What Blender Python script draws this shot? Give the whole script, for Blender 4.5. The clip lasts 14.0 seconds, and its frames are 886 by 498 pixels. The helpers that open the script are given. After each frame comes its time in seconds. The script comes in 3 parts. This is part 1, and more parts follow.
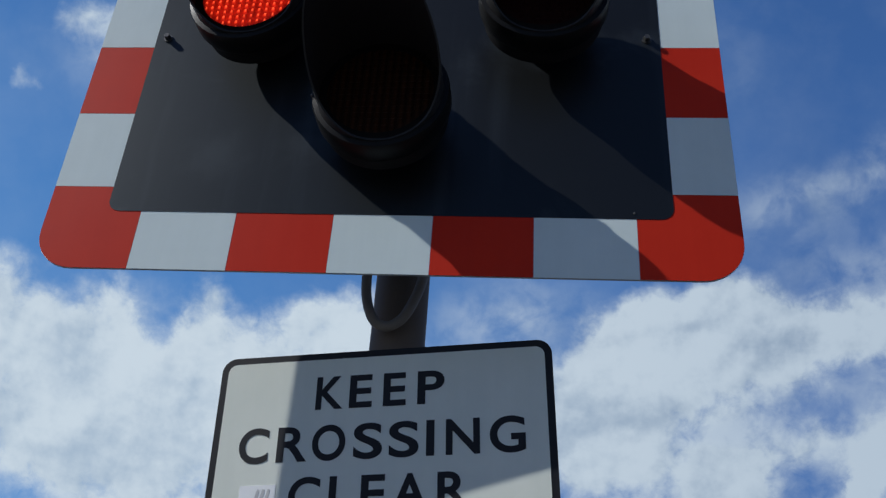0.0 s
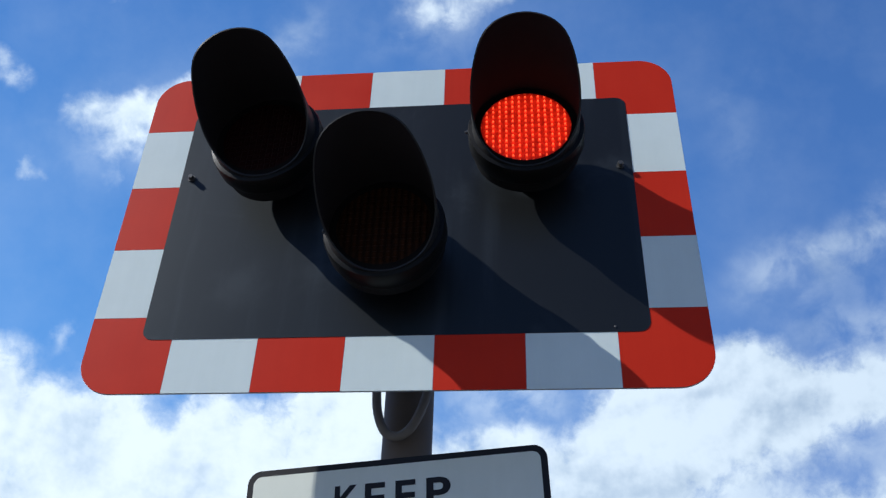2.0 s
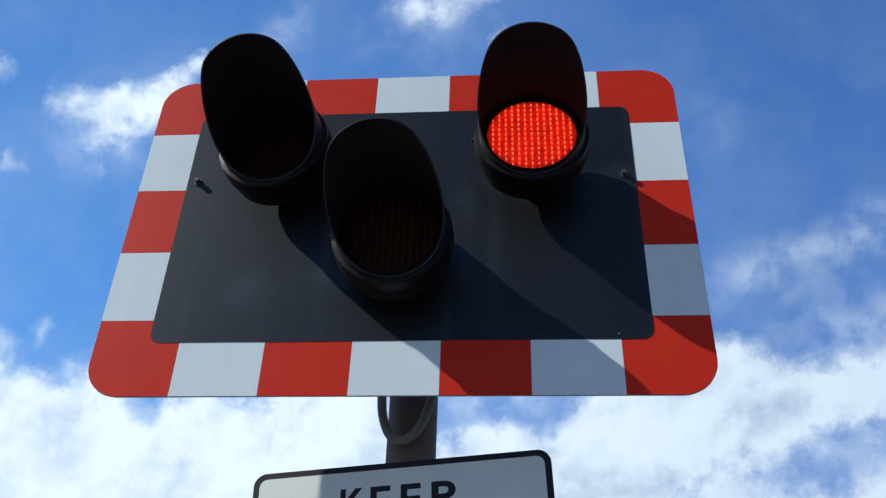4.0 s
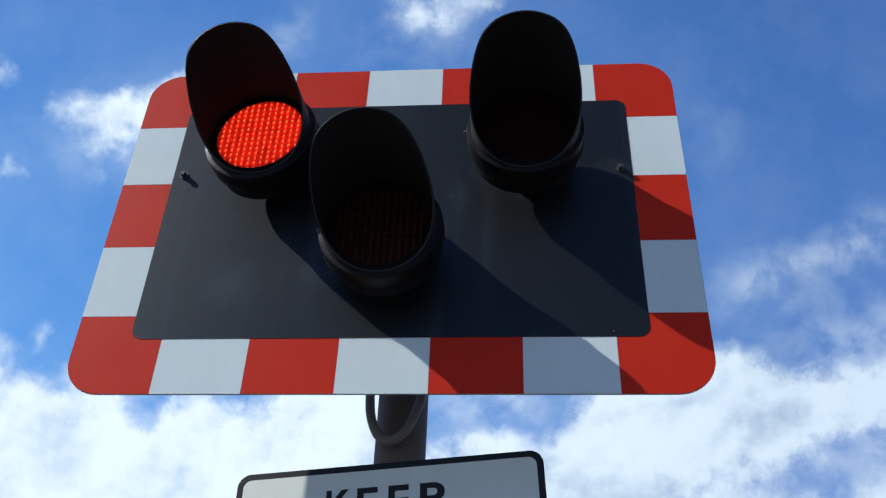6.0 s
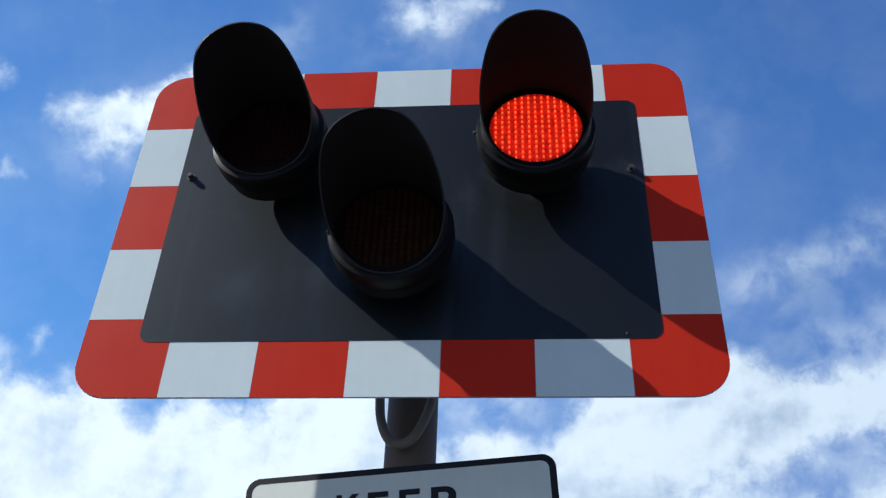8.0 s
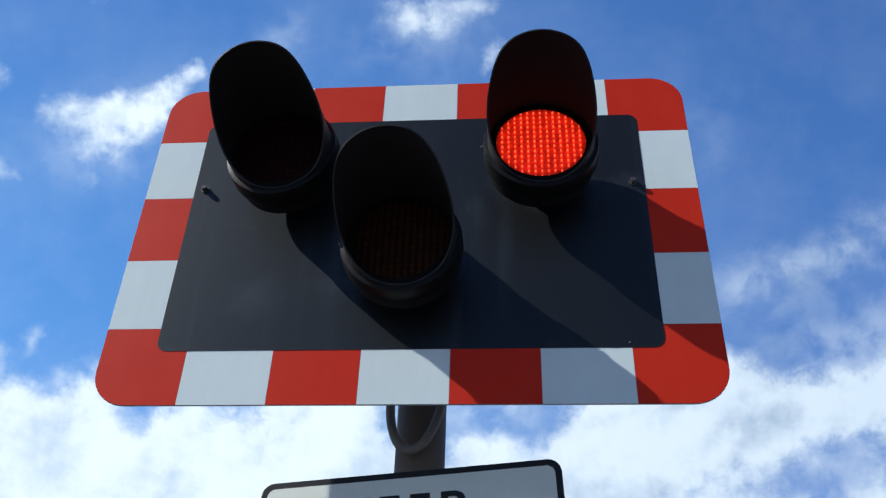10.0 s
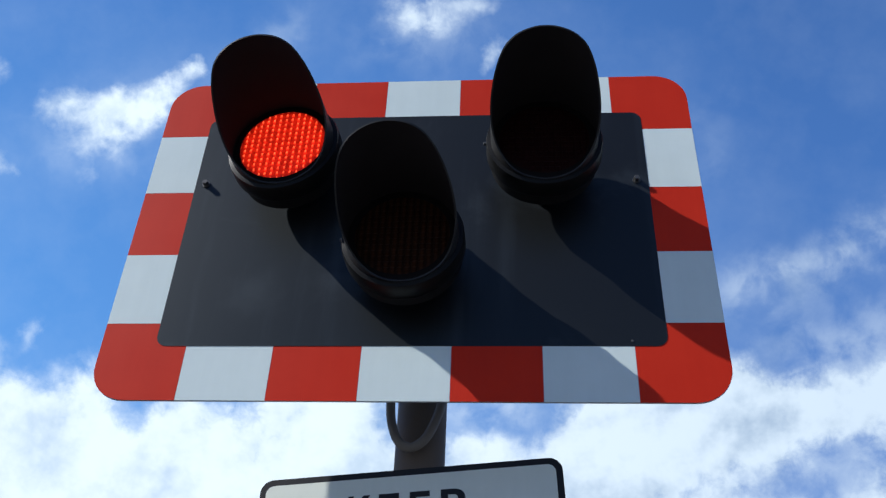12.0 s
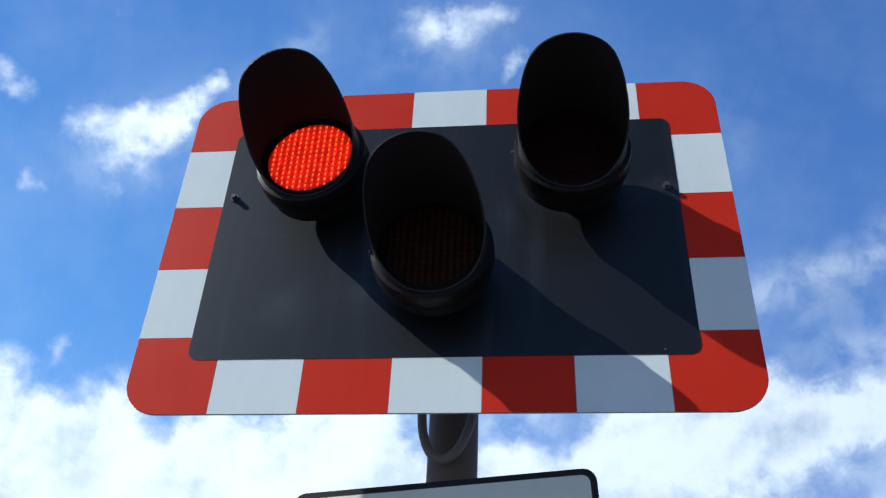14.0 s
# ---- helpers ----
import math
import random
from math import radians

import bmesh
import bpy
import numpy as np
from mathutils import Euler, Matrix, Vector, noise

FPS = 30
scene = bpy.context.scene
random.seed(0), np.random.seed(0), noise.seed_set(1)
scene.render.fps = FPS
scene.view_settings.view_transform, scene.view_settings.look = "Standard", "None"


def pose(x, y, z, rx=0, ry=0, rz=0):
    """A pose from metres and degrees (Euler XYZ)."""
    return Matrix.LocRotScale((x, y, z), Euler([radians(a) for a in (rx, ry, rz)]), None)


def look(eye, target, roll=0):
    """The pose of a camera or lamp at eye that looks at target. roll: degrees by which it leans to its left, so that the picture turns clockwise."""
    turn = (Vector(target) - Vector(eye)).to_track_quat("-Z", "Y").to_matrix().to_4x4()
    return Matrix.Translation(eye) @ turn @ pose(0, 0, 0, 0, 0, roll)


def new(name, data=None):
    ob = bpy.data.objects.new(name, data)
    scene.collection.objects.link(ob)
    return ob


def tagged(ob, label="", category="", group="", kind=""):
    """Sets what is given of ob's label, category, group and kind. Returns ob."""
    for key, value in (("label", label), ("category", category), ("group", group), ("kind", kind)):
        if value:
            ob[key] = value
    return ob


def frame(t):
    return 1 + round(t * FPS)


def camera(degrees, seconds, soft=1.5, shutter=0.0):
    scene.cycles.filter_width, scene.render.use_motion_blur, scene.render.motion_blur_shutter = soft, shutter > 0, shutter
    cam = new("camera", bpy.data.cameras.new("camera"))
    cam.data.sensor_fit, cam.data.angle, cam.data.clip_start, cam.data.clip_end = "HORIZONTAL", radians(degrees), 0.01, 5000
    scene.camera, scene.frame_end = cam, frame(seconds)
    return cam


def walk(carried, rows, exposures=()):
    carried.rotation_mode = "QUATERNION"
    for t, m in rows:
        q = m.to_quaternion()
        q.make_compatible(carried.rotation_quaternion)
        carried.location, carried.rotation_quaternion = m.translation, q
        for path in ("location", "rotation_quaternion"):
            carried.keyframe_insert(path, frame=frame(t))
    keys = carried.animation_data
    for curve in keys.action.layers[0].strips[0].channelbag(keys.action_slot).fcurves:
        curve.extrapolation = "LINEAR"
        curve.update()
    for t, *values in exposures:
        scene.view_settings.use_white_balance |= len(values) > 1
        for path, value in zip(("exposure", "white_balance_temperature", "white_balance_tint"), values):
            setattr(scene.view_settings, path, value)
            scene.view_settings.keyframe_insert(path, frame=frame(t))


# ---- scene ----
cam = camera(52.8, 14.0, soft=1.35)
PATH = [
    (0, (0.231, -1.284, 1.656), (0.064, 0.44, 2.656), 3.9),
    (0.5, (0.272, -1.362, 1.643), (0.075, 0.312, 2.719), 3.7),
    (1, (0.295, -1.427, 1.637), (0.085, 0.221, 2.75), 3.4),
    (1.5, (0.299, -1.471, 1.644), (0.084, 0.164, 2.775), 3.1),
    (2, (0.259, -1.474, 1.635), (0.078, 0.159, 2.775), 2.1),
    (2.5, (0.242, -1.488, 1.64), (0.069, 0.145, 2.781), 1.6),
    (3, (0.23, -1.514, 1.636), (0.066, 0.125, 2.771), 1.6),
    (5.5, (0.22, -1.462, 1.642), (0.074, 0.17, 2.789), 2.6),
    (6, (0.241, -1.447, 1.645), (0.085, 0.181, 2.795), 2.4),
    (6.5, (0.244, -1.427, 1.644), (0.086, 0.199, 2.797), 2.0),
    (7, (0.226, -1.416, 1.653), (0.079, 0.209, 2.81), 2.2),
    (7.5, (0.218, -1.42, 1.649), (0.07, 0.201, 2.811), 2.4),
    (8, (0.221, -1.435, 1.653), (0.064, 0.191, 2.807), 2.3),
    (10.5, (0.2, -1.496, 1.634), (0.052, 0.128, 2.792), 2.1),
    (11, (0.201, -1.492, 1.636), (0.052, 0.133, 2.792), 2.4),
    (11.5, (0.2, -1.485, 1.64), (0.046, 0.141, 2.793), 2.5),
    (12, (0.198, -1.481, 1.638), (0.048, 0.144, 2.794), 2.6),
    (12.5, (0.198, -1.477, 1.637), (0.046, 0.148, 2.792), 2.5),
    (13, (0.195, -1.475, 1.636), (0.04, 0.149, 2.792), 2.0),
    (13.5, (0.187, -1.486, 1.647), (0.041, 0.137, 2.806), 2.1),
    (14, (0.191, -1.477, 1.643), (-0.016, 0.131, 2.814), 2.9),
]
KELVIN, TINT = 6020, 10
EXPOSURES = [(t, stops, KELVIN, TINT) for t, stops in ((0.0, -0.50), (0.5, -0.32), (1.0, -0.08), (1.5, 0.08), (8.0, 0.10), (11.0, 0.13), (13.5, 0.13), (14.0, 0.24))]
walk(cam, [(t, look(eye, target, roll)) for t, eye, target, roll in PATH], EXPOSURES)

SUN_WAY = Vector((3.0, 1.0, -2.71)).normalized()


# ---- world, sun, exposure ----
def make_world():
    w = bpy.data.worlds.new("sky")
    scene.world = w
    w.use_nodes = True
    nt = w.node_tree
    sky = nt.nodes.new("ShaderNodeTexSky")
    sky.sky_type = "NISHITA"
    sky.sun_disc = False
    back = -SUN_WAY
    sky.sun_elevation = math.asin(back.z)
    sky.sun_rotation = math.atan2(back.x, back.y)
    sky.air_density, sky.dust_density, sky.ozone_density = 1.0, 0.2, 3.0
    bg = nt.nodes["Background"]
    bg.inputs["Strength"].default_value = 0.08
    # the open sky's light is multiplied by a slight violet cast
    cast = nt.nodes.new("ShaderNodeMix")
    cast.data_type, cast.blend_type = "RGBA", "MULTIPLY"
    cast.inputs[0].default_value = 1.0
    cast.inputs[7].default_value = (1.01, 0.98, 1.14, 1)
    nt.links.new(sky.outputs[0], cast.inputs[6])
    nt.links.new(cast.outputs[2], bg.inputs["Color"])
    lamp = bpy.data.lights.new("sun", "SUN")
    lamp.energy, lamp.angle, lamp.color = 5.0, radians(0.53), (1.0, 0.95, 0.87)
    sun = new("sun", lamp)
    sun.matrix_world = look((-30, -10, 25), Vector((-30, -10, 25)) + SUN_WAY)


make_world()


# ---- materials ----
class Nodes:
    """A small helper to chain shader nodes."""

    def __init__(self, name):
        self.mat = bpy.data.materials.new(name)
        self.mat.use_nodes = True
        self.nt = self.mat.node_tree
        self.bsdf = self.nt.nodes["Principled BSDF"]
        self.out = self.nt.nodes["Material Output"]

    def add(self, kind, **values):
        n = self.nt.nodes.new(kind)
        for key, value in values.items():
            setattr(n, key, value)
        return n

    def feed(self, socket, value):
        if isinstance(value, (int, float, tuple)):
            socket.default_value = value
        else:
            self.nt.links.new(value, socket)

    def math(self, op, a, b=0.0, c=None):
        n = self.add("ShaderNodeMath", operation=op)
        self.feed(n.inputs[0], a)
        self.feed(n.inputs[1], b)
        if c is not None:
            self.feed(n.inputs[2], c)
        return n.outputs[0]

    def place(self):
        return self.add("ShaderNodeTexCoord").outputs["Object"]

    def noise(self, vector, scale, detail=4.0, rough=0.55, distortion=0.0):
        n = self.add("ShaderNodeTexNoise")
        self.feed(n.inputs["Vector"], vector)
        for key, value in (("Scale", scale), ("Detail", detail), ("Roughness", rough), ("Distortion", distortion)):
            n.inputs[key].default_value = value
        return n.outputs["Fac"]

    def span(self, value, a, b, low=0.0, high=1.0, smooth=False):
        n = self.add("ShaderNodeMapRange")
        n.interpolation_type = "SMOOTHSTEP" if smooth else "LINEAR"
        for key, v in (("Value", value), ("From Min", a), ("From Max", b), ("To Min", low), ("To Max", high)):
            self.feed(n.inputs[key], v)
        return n.outputs["Result"]

    def mix(self, fac, a, b):
        n = self.add("ShaderNodeMix", data_type="RGBA")
        self.feed(n.inputs[0], fac)
        self.feed(n.inputs[6], (*a, 1) if isinstance(a, tuple) else a)
        self.feed(n.inputs[7], (*b, 1) if isinstance(b, tuple) else b)
        return n.outputs[2]

    def bump(self, height, strength, distance):
        n = self.add("ShaderNodeBump")
        self.feed(n.inputs["Height"], height)
        n.inputs["Strength"].default_value, n.inputs["Distance"].default_value = strength, distance
        self.nt.links.new(n.outputs[0], self.bsdf.inputs["Normal"])

    def set(self, **values):
        for key, value in values.items():
            self.feed(self.bsdf.inputs[key.replace("_", " ")], value)
        return self.mat


def painted(name, dark, light, rough, grain=260.0, stains=5.0, bump=0.15, metal=0.0, shine=0.5):
    """A painted or plastic surface: broad weathering, fine grain, uneven gloss."""
    n = Nodes(name)
    p = n.place()
    broad, fine = n.noise(p, stains, 5, 0.6), n.noise(p, grain, 3)
    tone = n.math("ADD", n.math("MULTIPLY", n.span(broad, 0.3, 0.7), 0.7), n.math("MULTIPLY", fine, 0.3))
    n.bump(fine, bump, 0.0006)
    return n.set(Base_Color=n.mix(tone, dark, light), Roughness=n.span(broad, 0.3, 0.7, rough * 0.85, min(1, rough * 1.2)), Metallic=metal, Specular_IOR_Level=shine)


def sheeting(name, dark, light):
    """Reflective sign sheeting: a smooth film with faint cells, dust and runs."""
    n = Nodes(name)
    p = n.place()
    cells = n.add("ShaderNodeTexVoronoi")
    n.feed(cells.inputs["Vector"], p)
    cells.inputs["Scale"].default_value = 330
    stretch = n.add("ShaderNodeMapping")
    n.feed(stretch.inputs["Vector"], p)
    stretch.inputs["Scale"].default_value = (26, 26, 2.2)
    runs = n.noise(stretch.outputs[0], 1.0, 5, 0.6)
    dust = n.noise(p, 9.0, 6, 0.65)
    tone = n.math("ADD", n.math("MULTIPLY", n.span(runs, 0.25, 0.75), 0.5), n.math("MULTIPLY", n.span(dust, 0.3, 0.7), 0.5))
    n.bump(cells.outputs["Distance"], 0.05, 0.0004)
    return n.set(Base_Color=n.mix(tone, dark, light), Roughness=n.span(dust, 0.3, 0.7, 0.45, 0.62), Specular_IOR_Level=0.12)


def panel_paint():
    """Dark slate paint with pale dust, broad smudges and long runs down the face, and one pale round patch."""
    n = Nodes("dark_slate_panel_paint")
    p = n.place()
    stretch = n.add("ShaderNodeMapping")
    n.feed(stretch.inputs["Vector"], p)
    stretch.inputs["Scale"].default_value = (17, 17, 1.6)
    runs = n.span(n.noise(stretch.outputs[0], 1.0, 4, 0.55), 0.50, 0.78, 0, 1, True)
    smudge_and_patch = n.span(n.noise(p, 5.5, 5, 0.6, 0.5), 0.54, 0.78, 0, 1, True)
    # one pale round patch with a ragged edge, low on the panel
    off = n.add("ShaderNodeVectorMath", operation="DISTANCE")
    n.feed(off.inputs[0], p)
    off.inputs[1].default_value = (-0.315, 0.0, 0.235)
    ragged = n.math("ADD", off.outputs["Value"], n.math("MULTIPLY", n.noise(p, 22, 4), 0.09))
    smudge_and_patch = n.math("MAXIMUM", smudge_and_patch, n.span(ragged, 0.125, 0.045, 0, 0.55, True))
    fine = n.noise(p, 420, 3)
    base = n.mix(n.noise(p, 2.4, 5, 0.6), (0.0058, 0.0056, 0.0056), (0.0095, 0.0096, 0.0098))
    dust_and_patch = n.mix(n.math("MULTIPLY", n.math("ADD", n.math("MULTIPLY", runs, 0.6), smudge_and_patch), 0.26), base, (0.070, 0.088, 0.108))
    n.bump(fine, 0.12, 0.0006)
    return n.set(Base_Color=dust_and_patch, Roughness=n.span(smudge_and_patch, 0, 1, 0.43, 0.49), Specular_IOR_Level=0.42, Specular_Tint=(0.66, 0.86, 1.0, 1.0))


WHITE = sheeting("white_sheeting", (0.685, 0.785, 0.765), (0.765, 0.865, 0.845))
RED = sheeting("red_sheeting", (0.57, 0.025, 0.009), (0.65, 0.033, 0.012))
SIGN_WHITE = sheeting("sign_white_sheeting", (0.70, 0.74, 0.65), (0.79, 0.82, 0.73))
BLACK_FILM = painted("black_film", (0.010, 0.010, 0.012), (0.016, 0.016, 0.019), 0.5, shine=0.25)
PANEL = panel_paint()
ALUMINIUM = painted("aluminium", (0.42, 0.43, 0.44), (0.5, 0.51, 0.52), 0.45, metal=0.9)
VISOR = painted("black_visor_plastic", (0.014, 0.014, 0.015), (0.034, 0.034, 0.033), 0.40, grain=300, stains=12, shine=0.22)
RIM = painted("dusty_black_rim", (0.004, 0.004, 0.004), (0.010, 0.010, 0.010), 0.38, grain=260, stains=25, shine=0.12)
GASKET = painted("black_rubber_gasket", (0.007, 0.006, 0.006), (0.012, 0.011, 0.011), 0.9, shine=0.02)
VISOR_IN = painted("matt_black_lining", (0.017, 0.014, 0.015), (0.026, 0.022, 0.023), 0.85, shine=0.05)
HOUSING = painted("dark_housing", (0.007, 0.007, 0.008), (0.012, 0.012, 0.013), 0.55, stains=14, shine=0.15)
STEEL = painted("galvanised_bolt", (0.06, 0.06, 0.06), (0.14, 0.14, 0.137), 0.42, stains=60, metal=0.6)
POLE = painted("grey_pole_paint", (0.112, 0.086, 0.064), (0.165, 0.128, 0.098), 0.6, grain=180, stains=7, shine=0.22)
CABLE = painted("grey_cable_sheath", (0.125, 0.11, 0.094), (0.185, 0.166, 0.144), 0.6, grain=240, stains=20)
STICKER = painted("white_sticker", (0.84, 0.86, 0.84), (0.90, 0.91, 0.90), 0.45, stains=30)
STICKER_INK = painted("grey_sticker_ink", (0.45, 0.45, 0.45), (0.55, 0.55, 0.55), 0.5)


def ground_material():
    n = Nodes("worn_asphalt")
    p = n.place()
    broad, fine = n.noise(p, 0.35, 6), n.noise(p, 60.0, 4, 0.7)
    n.bump(fine, 0.5, 0.004)
    return n.set(Base_Color=n.mix(n.math("ADD", n.math("MULTIPLY", broad, 0.5), n.math("MULTIPLY", fine, 0.5)), (0.04, 0.04, 0.04), (0.11, 0.108, 0.10)), Roughness=0.85)


GROUND = ground_material()
PITCH = 0.0132


def glow_material():
    """The lit face: each moulded cell has a bright core, the joints stay darker."""
    n = Nodes("glowing_red_lens")
    p = n.add("ShaderNodeSeparateXYZ")
    n.feed(p.inputs[0], n.place())
    x, z = p.outputs[0], p.outputs[2]
    col = n.math("ABSOLUTE", n.math("SUBTRACT", n.math("FRACT", n.math("ADD", n.math("DIVIDE", x, PITCH), 0.5)), 0.5))
    rise = n.math("FRACT", n.math("ADD", n.math("DIVIDE", z, PITCH), 0.5))
    # a bead in the upper half of each cell, widening and fading towards its foot
    bead = n.math("MULTIPLY", n.span(rise, 0.08, 0.72, 0.10, 1, True), n.span(rise, 0.98, 0.84, 0.08, 1, True))
    girth = n.span(rise, 0.1, 0.8, 0.32, 0.17)
    core = n.math("MULTIPLY", n.span(n.math("SUBTRACT", girth, col), 0.0, 0.17, 0, 1, True), bead)
    wide = n.math("MULTIPLY", n.span(n.noise(n.place(), 18, 3), 0.3, 0.7, 0.8, 1.2), n.span(n.noise(n.place(), 150, 2), 0.3, 0.7, 0.62, 1.3))
    far = n.math("SQRT", n.math("ADD", n.math("MULTIPLY", x, x), n.math("MULTIPLY", z, z)))
    wide = n.math("MULTIPLY", wide, n.span(far, 0.095, 0.078, 0.3, 1, True))
    em = n.add("ShaderNodeEmission")
    n.feed(em.inputs["Color"], n.mix(core, (1.0, 0.016, 0.003), (1.0, 0.085, 0.024)))
    n.feed(em.inputs["Strength"], n.math("MULTIPLY", wide, n.span(core, 0, 1, 0.50, 2.7)))
    gloss = n.set(Base_Color=(0.06, 0.003, 0.002, 1), Roughness=0.4, Specular_IOR_Level=0.2)
    add = n.add("ShaderNodeAddShader")
    n.nt.links.new(n.bsdf.outputs[0], add.inputs[0])
    n.nt.links.new(em.outputs[0], add.inputs[1])
    n.nt.links.new(add.outputs[0], n.out.inputs["Surface"])
    return gloss


def lens_material(name, dark, light, ribbed=False):
    n = Nodes(name)
    p = n.place()
    tone = n.noise(p, 40, 4)
    if ribbed:
        across = n.add("ShaderNodeSeparateXYZ")
        n.feed(across.inputs[0], p)
        rib = n.math("ABSOLUTE", n.math("SUBTRACT", n.math("FRACT", n.math("DIVIDE", across.outputs[0], PITCH)), 0.5))
        tone = n.math("MULTIPLY", tone, n.span(rib, 0.12, 0.45, 0.35, 1.5, True))
    return n.set(Base_Color=n.mix(tone, dark, light), Roughness=0.6, Specular_IOR_Level=0.04)


GLOW = glow_material()
RED_LENS = lens_material("unlit_red_lens", (0.008, 0.002, 0.002), (0.020, 0.005, 0.004))
AMBER_LENS = lens_material("unlit_amber_lens", (0.010, 0.004, 0.002), (0.042, 0.015, 0.006), True)


# clouds as seen from the crossing, in sixteenths of a radian or so: across, up, half-width, half-height, lean, weight
LOW_BANK = (
    (-8.7, -2.5, 0.9, 1.0, -0.2, 1.3), (-7.5, -3.3, 0.85, 0.8, 0.0, 1.3), (-6.1, -3.05, 0.55, 0.95, 0.3, 1.3), (-7.0, -4.7, 1.9, 1.0, 0.0, 1.5),
    (-4.5, -3.75, 0.75, 0.65, 0.0, 1.2), (-4.4, -2.6, 0.42, 0.6, 0.4, 1.0), (-4.8, -5.2, 2.0, 1.1, 0.0, 1.4), (-2.9, -3.65, 1.25, 1.0, 0.15, 1.4),
    (-1.7, -3.0, 0.85, 0.72, 0.1, 1.3), (-1.2, -4.5, 1.6, 0.9, 0.0, 1.3), (0.7, -3.6, 0.9, 0.4, 0.1, 0.75),
    (1.4, -4.6, 1.5, 0.7, 0.0, 1.1),
)
HEAPED = (
    (2.9, -3.45, 0.85, 0.75, 0.25, 1.35), (3.75, -2.95, 0.95, 0.72, 0.2, 1.4), (4.95, -2.5, 0.62, 0.8, 0.1, 1.45), (4.3, -3.8, 1.4, 0.8, 0.0, 1.3),
    (2.7, -4.5, 0.9, 0.55, 0.0, 1.0), (5.75, -3.0, 0.8, 0.6, -0.2, 1.05), (7.0, -2.6, 1.0, 0.62, 0.1, 1.0), (8.3, -2.5, 0.8, 0.8, 0.0, 0.95), (6.1, -2.75, 0.6, 0.6, 0.0, 0.6),
    (5.1, -5.45, 0.6, 0.45, 0.0, 1.4), (7.6, -5.4, 0.38, 0.42, 0.0, 1.4), (3.2, -5.3, 1.4, 0.5, 0.0, 0.75), (6.6, -4.75, 1.3, 0.5, 0.1, 0.85),
    (8.4, -4.3, 0.9, 0.6, 0.0, 0.85), (6.0, -6.4, 3.0, 0.7, 0.0, 1.1),
)
WISPS = (
    (6.3, -1.5, 0.9, 0.35, 0.3, 0.24), (7.3, -1.7, 0.9, 0.4, 0.1, 0.40), (8.3, -1.1, 0.9, 0.5, 0.2, 0.40), (5.45, -0.55, 0.55, 0.4, 0.2, 0.34),
    (6.4, -0.35, 0.8, 0.36, 0.3, 0.46), (7.4, 0.15, 0.9, 0.34, 0.4, 0.40), (6.2, -0.9, 0.9, 0.25, 0.1, 0.18), (8.6, 0.4, 0.8, 0.45, 0.2, 0.36),
    (4.97, 2.1, 0.4, 0.8, -0.3, 0.12), (1.0, -2.65, 1.1, 0.5, 0.15, 0.72), (-5.2, -2.85, 0.5, 0.5, 0.0, 0.40), (-0.15, 3.95, 0.9, 0.6, 0.1, 0.30),
    (-5.7, 2.1, 1.1, 0.6, 0.15, 0.36), (6.9, -3.7, 1.2, 0.4, 0.0, 0.5), (-3.0, 3.5, 0.5, 0.4, 0.6, 0.40),
)
PUFFS = (
    (-5.3, 2.4, 0.55, 0.42, 0.3, 0.85), (-6.55, 2.4, 0.5, 0.34, 0.1, 0.82), (-4.7, 2.65, 0.38, 0.3, 0.3, 0.7),
    (-5.95, 1.95, 0.55, 0.4, 0.2, 0.66), (-6.05, 1.1, 0.2, 0.4, 0.0, 0.42), (-5.25, 1.35, 0.25, 0.28, 0.0, 0.34), (-7.95, 3.25, 0.5, 0.36, -0.2, 0.75),
    (-7.6, 1.3, 0.35, 0.27, 0.0, 0.58), (-0.4, 4.1, 0.72, 0.5, 0.0, 0.92), (0.75, 4.4, 0.5, 0.26, 0.2, 0.5),
    (-7.0, -1.6, 0.2, 0.32, 0.2, 0.5), (-4.1, 3.05, 0.3, 0.3, 0.0, 0.85), (1.0, 3.45, 0.34, 0.3, 0.5, 0.7), (-6.0, 4.4, 0.3, 0.15, 0.2, 0.4),
)
BEYOND = (
    (-10.8, -3.0, 2.2, 1.5, 0.0, 1.2), (11.2, -3.2, 2.2, 1.2, 0.0, 1.1), (-10.0, 5.2, 1.2, 0.8, 0.2, 0.8), (10.5, 3.5, 1.2, 0.6, 0.2, 0.6),
    (3.0, 7.0, 1.4, 0.6, 0.2, 0.7), (-5.0, 8.0, 1.5, 0.7, 0.2, 0.7), (0.0, -8.2, 16.0, 1.5, 0.0, 1.1),
)
# grey shade painted into the undersides of the banks
BELLY_SHADE = ((-6.5, -5.4, 1.2, 0.6, 0.1, 1.0), (-7.7, -4.3, 0.5, 0.3, 0.0, 0.5), (5.6, -3.0, 1.0, 0.35, 0.0, 0.6), (4.1, -2.75, 0.7, 0.18, 0.25, 0.5), (3.4, -4.3, 1.4, 0.35, 0.0, 0.45), (-3.4, -4.6, 1.2, 0.4, 0.0, 0.4))


